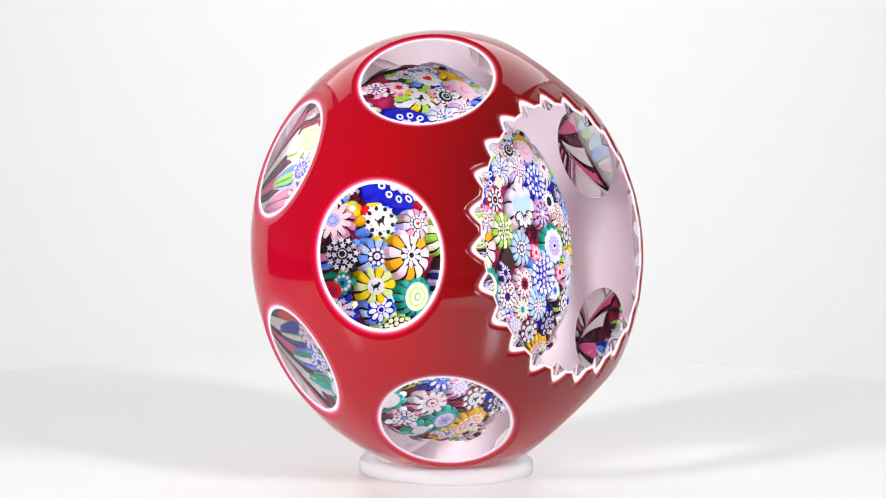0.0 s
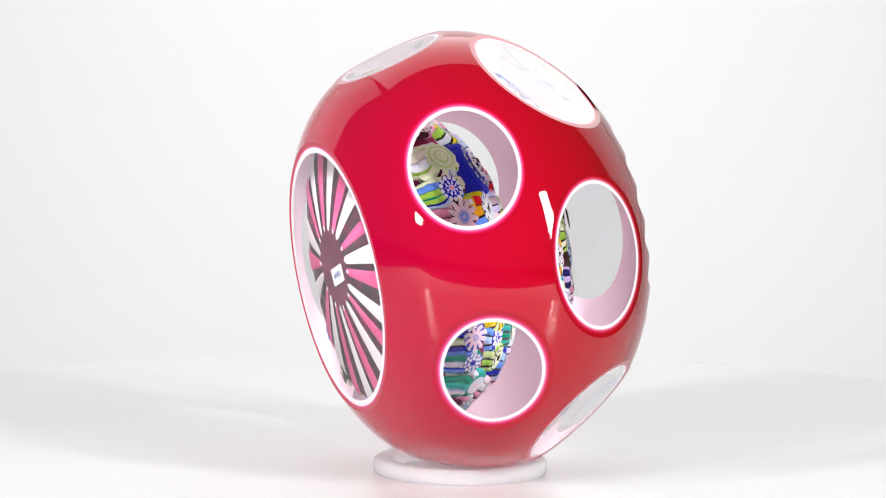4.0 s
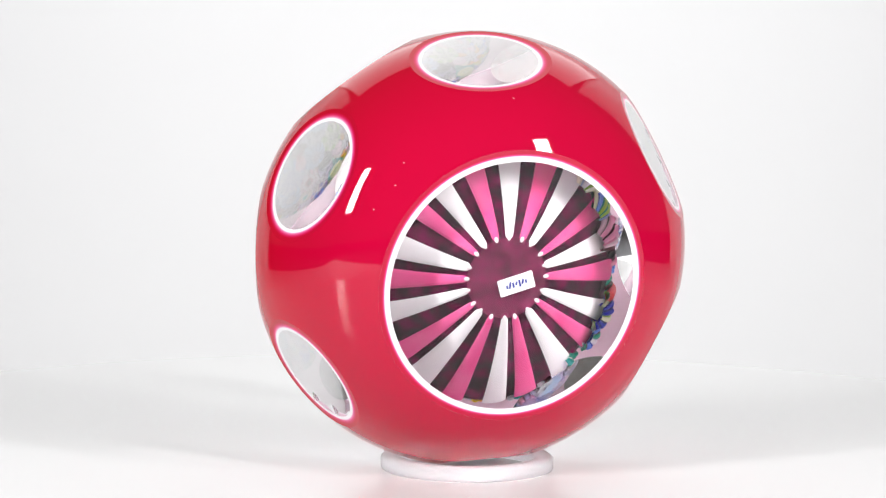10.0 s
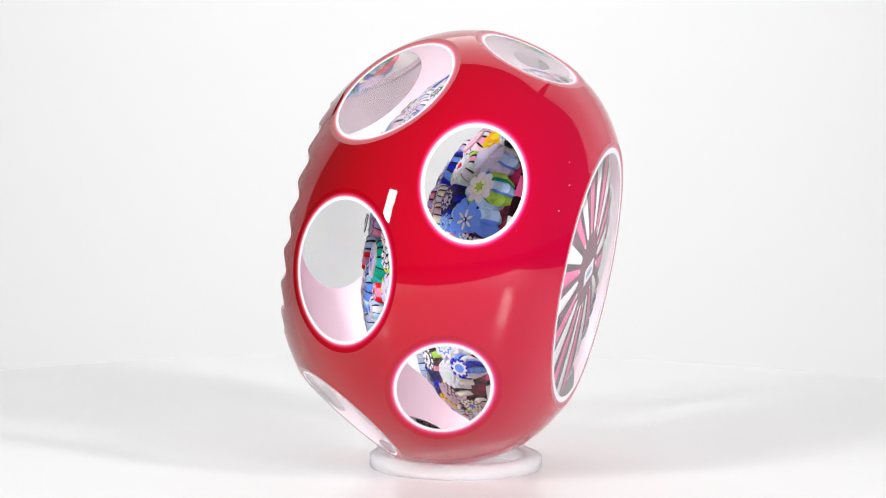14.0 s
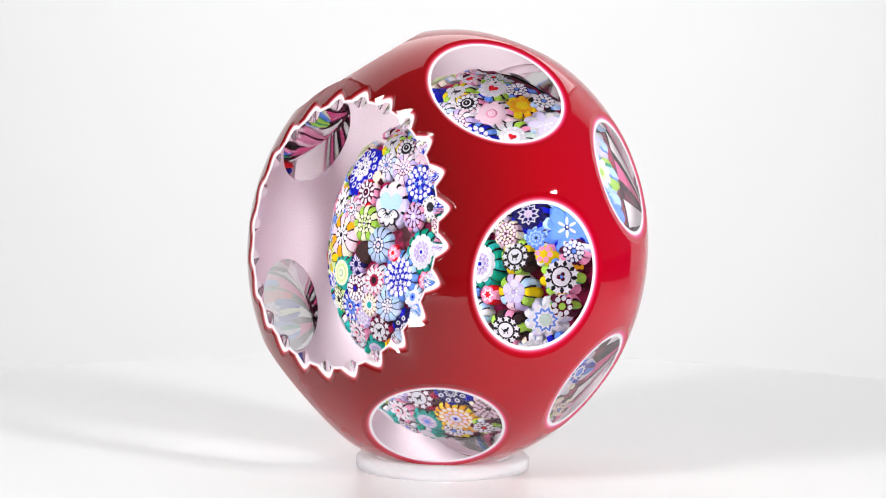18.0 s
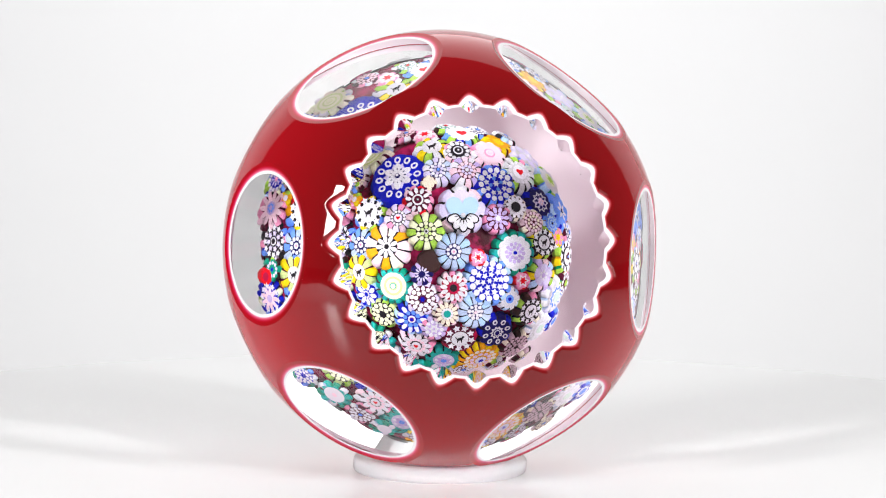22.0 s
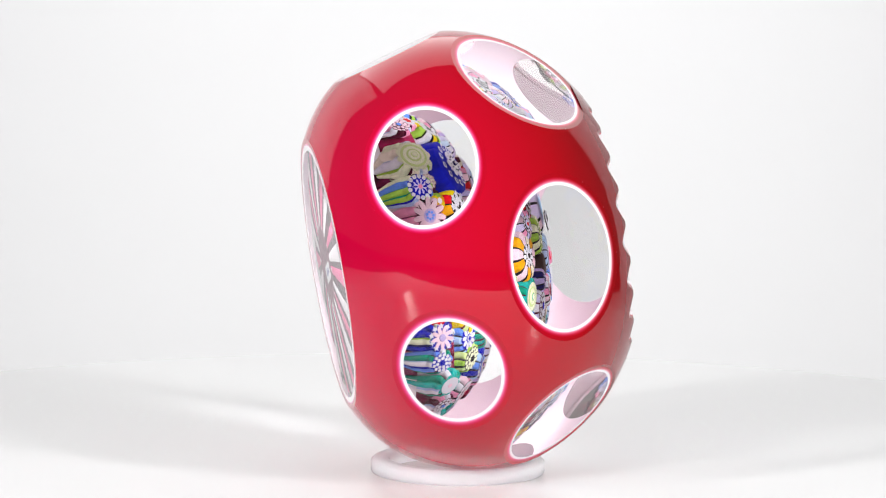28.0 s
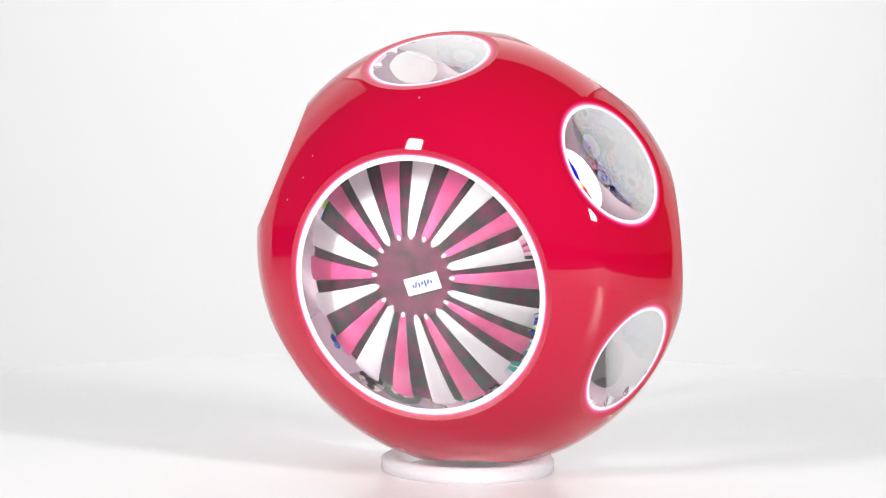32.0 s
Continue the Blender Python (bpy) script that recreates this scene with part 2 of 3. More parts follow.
def scalloped_face():
    rhos = [0.53 + (0.686 - 0.53) * k / 64 for k in range(65)] + [0.695, 0.705, RHO_RING]
    verts, faces = polar_grid(rhos, face_z, TEETH * 44)
    v, f = pick(verts, faces, lambda c: depth_of(*c) >= S_IN - 0.003)
    edge = under(link_mesh("scalloped_edge", v, f, [RUBY], False), paperweight, "notched white and ruby edge round the face")
    cased = [depth_of(*(p / U)) for p in v]
    set_casing(edge, [c - 0.002 for c in cased])
    edge.data.polygons.foreach_set("use_smooth", [min(cased[i] for i in q) > 0.9998 for q in f])
    v, f = pick(verts, faces, lambda c: depth_of(*c) < S_IN - 0.003)
    rings = [0.53 * k / 12 for k in range(12, 0, -1)]
    for i, r in enumerate(rings):
        for k in range(120):
            w = 2 * math.pi * k / 120
            p = Vector((r * math.cos(w), r * math.sin(w), dish_z(r))) * U
            v.append(p)
    base = len(v) - 12 * 120
    v.append(Vector((0, 0, dish_z(0))) * U)
    for i in range(11):
        for k in range(120):
            a, b = base + i * 120 + k, base + i * 120 + (k + 1) % 120
            f.append((a, b, b + 120, a + 120))
    f += [(base + 11 * 120 + k, base + 11 * 120 + (k + 1) % 120, len(v) - 1) for k in range(120)]
    ob = under(link_mesh("face_window", v, f, [CLEAR], True), paperweight, "large clear flat face")
    ob.visible_shadow = False


def round_rows(s, first, last, rows):
    verts, faces = [], []
    for j in range(rows + 1):
        a = first + (last - first) * j / rows
        for k in range(COLS):
            w = 2 * math.pi * k / COLS
            verts.append(Vector((s * math.sin(a) * math.cos(w), s * math.sin(a) * math.sin(w), body_z(math.cos(a), s))) * U)
    for j in range(rows):
        for k in range(COLS):
            faces.append((j * COLS + k, (j + 1) * COLS + k, (j + 1) * COLS + (k + 1) % COLS, j * COLS + (k + 1) % COLS))
    return verts, faces


def cut_sides(verts, faces, planes):
    bm = bmesh.new()
    vs = [bm.verts.new(v) for v in verts]
    for f in faces:
        bm.faces.new([vs[i] for i in f])
    for n, h in planes:
        near = [f for f in bm.faces if f.calc_center_median().dot(n) > (h - 0.08) * U]
        geom = list({v for f in near for v in f.verts}) + list({e for f in near for e in f.edges}) + near
        bmesh.ops.bisect_plane(bm, geom=geom, plane_co=n * (h * U), plane_no=n, clear_outer=True)
    return bm


planes = [(facet_dir(p, a), h) for p, a, h in SIDES]
first = math.asin(RHO_RING)
v, f = round_rows(1.0, first, math.pi - math.asin(RHO_BASE), 64)
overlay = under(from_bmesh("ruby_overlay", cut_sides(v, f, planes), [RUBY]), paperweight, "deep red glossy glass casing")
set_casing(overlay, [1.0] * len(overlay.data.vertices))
v, f = round_rows(S_IN, math.asin(0.50 / S_IN), math.pi - math.asin(RHO_BASE) - 0.012, 72)
bm = cut_sides(v, f, planes)
gone = [q for q in bm.faces if (lambda c: c.z / U > face_z(math.hypot(c.x, c.y) / U, math.atan2(c.y, c.x)) - 0.002)(q.calc_center_median())]
bmesh.ops.delete(bm, geom=gone, context="FACES")
under(from_bmesh("white_lining", bm, [LINING]), paperweight, "white glass layer inside the red casing")
for n, h in planes:
    facet(n, h, "round clear side window")
base_frame = (Vector((0, 0, BASE / FLAT)).normalized(), C_BASE, Vector((1, 0, 0)), Vector((0, -1, 0)))
facet(Vector((0, 0, -1)), -BASE, "large round clear base window", base_frame)
scalloped_face()
# the white layer turns in under the cut edge of the base
turns = 96
rows = [(0.5632, BASE + 0.002), (0.585, BASE + 0.006), (0.606, BASE + 0.016), (0.612, BASE + 0.04)]
v = [Vector((r * math.cos(2 * math.pi * k / turns), r * math.sin(2 * math.pi * k / turns), z)) * U for r, z in rows for k in range(turns)]
f = [(j * turns + k, j * turns + (k + 1) % turns, (j + 1) * turns + (k + 1) % turns, (j + 1) * turns + k) for j in range(len(rows) - 1) for k in range(turns)]
under(link_mesh("base_lining", v, f, [LINING]), paperweight, "mauve white layer inside the base edge")


# ---------------------------------------------------------------- the set-up inside
# profile of the cushion: the dome of canes, its shoulder, and the funnel of stripes down to the base
HUB = 0.178    # radius of the plain middle of the star


def funnel_at(u):
    """Height and radius on the underside, from the shoulder (0) to the middle of the star (1)."""
    a = u * math.pi / 2
    return -0.295 - 0.295 * math.sin(a) ** 1.7, HUB + (0.592 - HUB) * max(0.0, math.cos(a)) ** 1.8


HUB_X, HUB_Y = 0.030, 0.036    # the star's middle lies a little off the axis


def off_axis(r):
    """How far a ring of the funnel follows the middle of the star."""
    return min(1.0, max(0.0, 1 - (r - HUB) / (0.592 - HUB)))


def drawn_in(w):
    """On one side the set-up lies further in and the canes stand out beyond the stripes."""
    return 1 - 0.12 * max(0.0, math.cos(w - math.pi - 0.05)) ** 1.3


def revolve(name, line, mat, turns=96, low=-0.165):
    verts, faces = [], []
    for z, r in line:
        for k in range(turns):
            w = 2 * math.pi * k / turns
            rr = r * (1 + (drawn_in(w) - 1) * min(1.0, max(0.0, (r - HUB) / 0.4))) if z < low else r
            k0 = off_axis(r) if z < low else 0.0
            verts.append(Vector((rr * math.cos(w) + HUB_X * k0, rr * math.sin(w) + HUB_Y * k0, z)) * U)
    for j in range(len(line) - 1):
        for k in range(turns):
            faces.append((j * turns + k, (j + 1) * turns + k, (j + 1) * turns + (k + 1) % turns, j * turns + (k + 1) % turns))
    return link_mesh(name, verts, faces, [mat])


def dome_at(rho):
    return 0.18 - 0.82 + math.sqrt(0.6724 - rho * rho) - 1.1 * max(0.0, rho - 0.3) ** 2


PALETTE = {
    "W": (0.76, 0.76, 0.81), "B": (0.012, 0.016, 0.48), "b": (0.25, 0.39, 0.87), "S": (0.50, 0.68, 0.90), "L": (0.55, 0.46, 0.72), "l": (0.68, 0.64, 0.84),
    "P": (0.82, 0.38, 0.54), "p": (0.86, 0.66, 0.74), "R": (0.70, 0.04, 0.05), "G": (0.03, 0.30, 0.20), "g": (0.40, 0.62, 0.16), "c": (0.82, 0.86, 0.64),
    "Y": (0.80, 0.62, 0.06), "O": (0.80, 0.38, 0.03), "K": (0.012, 0.010, 0.015), "N": (0.02, 0.018, 0.10), "T": (0.08, 0.42, 0.38), "M": (0.08, 0.008, 0.026),
    "D": (0.04, 0.02, 0.02), "y": (0.60, 0.60, 0.63), "C": (0.84, 0.78, 0.66), "a": (0.48, 0.57, 0.76), "m": (0.58, 0.44, 0.50), "r": (0.40, 0.02, 0.06),
    "e": (0.55, 0.66, 0.60), "v": (0.60, 0.70, 0.86), "j": (0.60, 0.72, 0.36), "i": (0.82, 0.66, 0.74),
}


def cane_material(key, colour):
    """Opaque coloured glass with a faint drawn grain, a little different from cane to cane."""
    m = material("cane_glass", colour, 0.55)
    t, b = m.node_tree, m.node_tree.nodes["Principled BSDF"]
    b.inputs["Specular IOR Level"].default_value = 0.15
    info = node(m, "ShaderNodeObjectInfo")
    grain = node(m, "ShaderNodeTexNoise", Scale=1800.0, Detail=2.0)
    hsv = node(m, "ShaderNodeHueSaturation", Color=(*colour, 1), Saturation=1.2)
    ran = math_node(m, "ADD", math_node(m, "MULTIPLY", info.outputs["Random"], 0.20), 0.68)
    shape = node(m, "ShaderNodeNewGeometry")
    ran = math_node(m, "ADD", ran, math_node(m, "MULTIPLY", shape.outputs["Random Per Island"], 0.16))
    val = math_node(m, "ADD", ran, math_node(m, "MULTIPLY", grain.outputs[0], 0.2))
    t.links.new(val, hsv.inputs["Value"])
    t.links.new(hsv.outputs[0], b.inputs["Base Color"])
    return m


TINTS = {
    "W": "white", "B": "cobalt blue", "b": "blue", "S": "pale blue", "L": "lilac", "l": "pale lilac", "P": "pink", "p": "pale pink", "R": "red", "G": "dark green",
    "g": "green", "c": "pale green", "Y": "yellow", "O": "orange", "K": "black", "N": "navy", "T": "teal", "M": "maroon", "D": "dark brown", "y": "grey", "C": "cream",
    "a": "grey blue", "m": "mauve", "r": "crimson", "e": "grey green", "v": "light blue", "j": "lime", "i": "rose",
}
GLASSES = {key: cane_material(key, colour) for key, colour in PALETTE.items()}
CRIMSON = material("crimson_ground", (0.20, 0.010, 0.045), 0.3)
cloudy(CRIMSON, (0.05, 0.002, 0.010), (0.50, 0.018, 0.11), 240.0, 0.42, 0.66)
# inside the glass these surfaces have no gloss of their own
for inner in (LINING, WHITE, PINK, PLUM, CRIMSON):
    inner.node_tree.nodes["Principled BSDF"].inputs["Specular IOR Level"].default_value = 0.04

dome_line = [(dome_at(r) - 0.065 - 0.05 * max(0.0, r - 0.4) / 0.15, r) for r in (0.001, 0.1, 0.2, 0.3, 0.4, 0.5)]
cushion = under(revolve("cushion", dome_line + [(-0.12, 0.52), (-0.18, 0.555), (-0.23, 0.560), (-0.298, 0.572)], CRIMSON), paperweight, "crimson glass ground between the canes")
funnel = under(revolve("funnel", [(z, r * 0.99) for z, r in [funnel_at(k / 20) for k in range(21)] + [(-0.565, 0.10), (-0.560, 0.001)]], PLUM), paperweight, "dark plum glass underside")


def stripe(k, mat, name):
    w0, half = radians(18 * k + 90) + 0.03 * math.sin(k * 2.3), 0.106 + 0.010 * math.sin(k * 1.7) - (0.014 if k % 2 else 0)
    verts, faces = [], []
    for j in range(31):
        u = j / 30
        z, r = funnel_at(u)
        end = math.sqrt(max(0.0, 1 - max(0.0, (u - 0.9) / 0.1) ** 2)) if u > 0.9 else 1.0
        for i in range(9):
            g = (i - 4) / 4
            w = w0 + half * g * (1.0 - 0.15 * u) * (0.15 + 0.85 * end)
            bulge = math.sqrt(max(0.0, 1 - g * g))
            rr = r * (1 + (drawn_in(w) - 1) * min(1.0, max(0.0, (r - HUB) / 0.4))) + 0.004 + 0.006 * bulge
            verts.append(Vector((rr * math.cos(w) + HUB_X * off_axis(r), rr * math.sin(w) + HUB_Y * off_axis(r), z - 0.004 - 0.004 * bulge)) * U)
    for j in range(30):
        for i in range(8):
            faces.append((j * 9 + i, (j + 1) * 9 + i, (j + 1) * 9 + i + 1, j * 9 + i + 1))
    return under(link_mesh(name, verts, faces, [mat]), funnel)


for k in range(20):
    stripe(k, PINK if k % 2 else WHITE, "pink_stripe" if k % 2 else "white_stripe")


class Sheet:
    """Gathers small raised shapes of one cane into one mesh."""

    def __init__(self):
        self.v, self.f, self.m, self.keys = [], [], [], []

    def slot(self, key):
        if key not in self.keys:
            self.keys.append(key)
        return self.keys.index(key)

    def face(self, pts, key):
        n = len(self.v)
        self.v += [Vector(p) for p in pts]
        self.f.append(tuple(range(n, n + len(pts))))
        self.m.append(self.slot(key))

    def pad(self, outline, z, lift, key):
        """A raised pad with a sloping edge."""
        n, k = len(self.v), len(outline)
        cx, cy = sum(p[0] for p in outline) / k, sum(p[1] for p in outline) / k
        self.v += [Vector((x, y, z - 0.12 * lift)) for x, y in outline]
        self.v += [Vector((cx + (x - cx) * 0.86, cy + (y - cy) * 0.86, z + lift)) for x, y in outline]
        for i in range(k):
            j = (i + 1) % k
            self.f.append((n + i, n + j, n + k + j, n + k + i))
        self.f.append(tuple(n + k + i for i in range(k)))
        self.m += [self.slot(key)] * (k + 1)


def disc(x, y, rx, ry=None, turn=0.0, n=10):
    ry = ry or rx
    out = []
    for k in range(n):
        a = 2 * math.pi * k / n
        u, v = rx * math.cos(a), ry * math.sin(a)
        out.append((x + u * math.cos(turn) - v * math.sin(turn), y + u * math.sin(turn) + v * math.cos(turn)))
    return out


def star(x, y, r, n=6, inner=0.5, turn=0.0):
    return [(x + (r if k % 2 == 0 else r * inner) * math.cos(turn + math.pi * k / n), y + (r if k % 2 == 0 else r * inner) * math.sin(turn + math.pi * k / n)) for k in range(2 * n)]


def heart(x, y, r):
    out = []
    for k in range(20):
        a = 2 * math.pi * k / 20
        out.append((x + r * math.sin(a) ** 3, y + r * (13 * math.cos(a) - 5 * math.cos(2 * a) - 2 * math.cos(3 * a) - math.cos(4 * a)) / 16))
    return out[::-1]


FURROWS = {"b": "B", "S": "b", "a": "B", "g": "G", "c": "g", "l": "a", "L": "N", "W": "a", "y": "a", "p": "P", "Y": "O", "T": "G", "B": "N"}    # the darker glass between the lobes of a long cane


def bowl_of(r, x, y):
    return -0.10 * (x * x + y * y) / r


def cane(px, py, r, side, rings, top="", lobes=10, long=0.0):
    """One millefiori cane. px, py: place across the dome, in hundredths of U; r: its radius, likewise.
    side: colours of the lobes in turn; rings: words 'count shape colour @ radius : size', radius and size as parts of r."""
    rho = math.hypot(px, py) / 100
    k = 1.16 - 0.17 * rho / 0.58
    x0, y0, r = k * px / 100 + 0.022, k * py / 100, (1.22 if rho < 0.45 else 1.28) * r / 100
    if px < -33 and rho > 0.50:
        k *= 1.05
    x0, y0 = k * px / 100 + 0.022, k * py / 100
    rho *= k
    sh = Sheet()
    top = top or side[0]
    n = lobes * 6
    length = (0.52 if px < -33 else 0.12 if py < -38 else 0.30) * long or (0.10 if rho < 0.42 else 0.15)

    def edge(k, scale):
        a = 2 * math.pi * (k % n) / n
        lob = 1 - (0.04 if len(side) == 1 else 0.10 if rho < 0.45 else 0.24 if long else 0.16) * (1 - abs(math.cos(lobes * a / 2))) ** 1.5
        return r * scale * lob * math.cos(a), r * scale * lob * math.sin(a)

    tail, tip = (0.90, 0.50) if long else (0.98, 0.66)
    # where no ring of dots covers its rim, the lobes reach in as petals
    reach = max(float(q.split("@")[1].split(":")[0]) + float(q.split(":")[1]) for q in rings.split())
    cap_r = max(0.46, reach - 0.06) if reach < 0.72 and len(side) > 1 else 0.80
    rows = [(cap_r, bowl_of(r, cap_r * r, 0)), (0.80, bowl_of(r, 0.80 * r, 0) + 0.01 * r), (0.93, -0.13 * r), (1.03, -0.34 * r), (1.07, -0.7 * r), (tail + 0.06, -0.25 * length - 0.5 * r), (tail, -0.5 * length - 0.3 * r), (0.5 * (tail + tip), -0.75 * length - 0.3 * r), (tip, -length - 0.3 * r)]
    for k in range(n):
        key = side[((k + 3) // 6 % lobes) % len(side)]
        line = FURROWS.get(key, "M") if long else "K" if top in "KNBDW" or len(side) > 2 else "M"
        for i, ((s0, z0), (s1, z1)) in enumerate(zip(rows[:-1], rows[1:])):
            tint = line if (i < 4 or long) and k % 6 == 3 and lobes > 7 and len(side) > 1 else key
            a, b, c, d = edge(k, s0), edge(k + 1, s0), edge(k + 1, s1), edge(k, s1)
            sh.face([(*d, z1), (*c, z1), (*b, z0), (*a, z0)], tint)
    cap = [edge(k, cap_r) for k in range(n)]
    for k in range(n):
        a, b = cap[k], cap[(k + 1) % n]
        sh.face([(0, 0, 0), (*a, rows[0][1]), (*b, rows[0][1])], top)
    lift = 0.008 * r
    for word in rings.split():
        head, tail = word.split("@")
        count, shape, key = int(head[:-2]), head[-2], head[-1]
        rad, size = [float(q) * r * 0.86 for q in tail.split(":")]
        if count > 4 and shape in "ox":
            size = max(size, (0.44 if shape == "o" else 0.50) * 2 * math.pi * rad / count)
        turn0 = random.random() * 6.28
        for k in range(count):
            a = turn0 + 2 * math.pi * k / count if rad else 0.0
            x, y = rad * math.cos(a), rad * math.sin(a)
            z = bowl_of(r, rad, 0) + lift
            if shape == "o":
                sh.pad(disc(x, y, size * random.uniform(0.92, 1.06), None, 0, 18 if size > 0.3 * r else 9), z, lift, key)
            elif shape == "p":
                sh.pad(disc(x, y, size * 1.35, size * 0.8, a, 12), z, lift, key)
            elif shape == "q":
                sh.pad(disc(x, y, size * 2.1, size * 0.8, a, 14), z, lift, key)
            elif shape == "a":
                sh.pad(disc(x, y, size, size * 0.85, a, 10), z, lift, key)
                sh.pad(disc(x, y, size * 0.5, size * 0.4, a, 8), z + lift, 0.4 * lift, top)
            elif shape == "t":
                sh.pad(disc(x, y, size, None, 0, 24), z, lift, key)
                sh.pad(disc(x, y, size * 0.72, None, 0, 20), z + lift, 0.4 * lift, top)
            elif shape == "x":
                sh.pad(star(x, y, size, 6 if rad == 0 else 5, 0.5, a), z, lift, key)
            elif shape == "X":
                sh.pad(star(x, y, size, 10, 0.72, a), z, lift, key)
            elif shape == "h":
                sh.pad(heart(x, y, size), z, lift, key)
            elif shape == "f":
                for fx, fy, fa, fb, ft in ((0, 0, 0.62, 0.32, 0.3), (0.5, 0.42, 0.26, 0.2, 0), (-0.35, -0.42, 0.4, 0.11, 1.4), (0.3, -0.4, 0.4, 0.11, 1.7), (-0.62, 0.2, 0.3, 0.1, 2.2)):
                    sh.pad(disc(x + fx * size, y + fy * size, fa * size, fb * size, ft, 8), z + 0.2 * lift, lift * 0.6, key)
        lift += 0.010 * r
    lean = radians(64) * (rho / 0.58) ** 2.2 + random.uniform(-0.05, 0.05)
    az = math.atan2(y0, x0)
    out = Vector((math.cos(az) * math.sin(lean), math.sin(az) * math.sin(lean), math.cos(lean)))
    turn = Vector((0, 0, 1)).rotation_difference(out).to_matrix().to_4x4()
    z = dome_at(min(rho, 0.57)) - max(0.0, rho - 0.57) * 1.6 + random.uniform(-0.006, 0.006)
    # behind its end the cane bends back to run along the axis
    down = turn.to_3x3().transposed() @ Vector((0, 0, 1))
    inner = turn.to_3x3().transposed() @ Vector((-math.cos(az), -math.sin(az), 0))
    bend = -0.35 * r
    verts = [p if p.z > bend else Vector((p.x, p.y, bend)) + down * (0.96 * (p.z - bend)) + inner * (0.08 * (bend - p.z) + 1.2 * (bend - p.z) ** 2) for p in sh.v]
    ob = link_mesh("cane", [p * U for p in verts], sh.f, [GLASSES[q] for q in sh.keys], False, sh.m)
    inks = [TINTS[q] for q in dict.fromkeys(side[:1] + "".join(w.split("@")[0][-1] for w in rings.split()[:1]) + top)]
    under(ob, cushion, f"{' and '.join(inks[:2])} {'long bent' if long else 'round'} flower cane of glass")
    ob.matrix_basis = Matrix.Translation(Vector((x0, y0, z)) * U) @ turn
    return ob


def pansy_heart():
    """The large pale blue heart with a black and white flower below it."""
    ob = cane(0, 15, 9.5, "lpWl", "1hS@0:.80", "l", 8)
    bits = Sheet()
    for k in range(5):
        a = radians(198 + 36 * k)
        x, y = 0.047 * math.cos(a), -0.03 + 0.047 * math.sin(a)
        bits.pad(disc(x, y, 0.034, 0.024, a, 12), 0.012, 0.004, "K")
        bits.pad(disc(x, y, 0.028, 0.018, a, 12), 0.016, 0.004, "W")
    for k in range(7):
        a = radians(190 + 27 * k)
        bits.pad(disc(0.026 * math.cos(a), -0.03 + 0.026 * math.sin(a), 0.018, 0.0022, a, 6), 0.020, 0.002, "K")
    bits.pad(disc(0, -0.03, 0.012), 0.02, 0.003, "W")
    flower = link_mesh("pansy", [p * U for p in bits.v], bits.f, [GLASSES[q] for q in bits.keys], False, bits.m)
    under(flower, cushion, "black and white pansy below a blue heart").matrix_basis = ob.matrix_basis


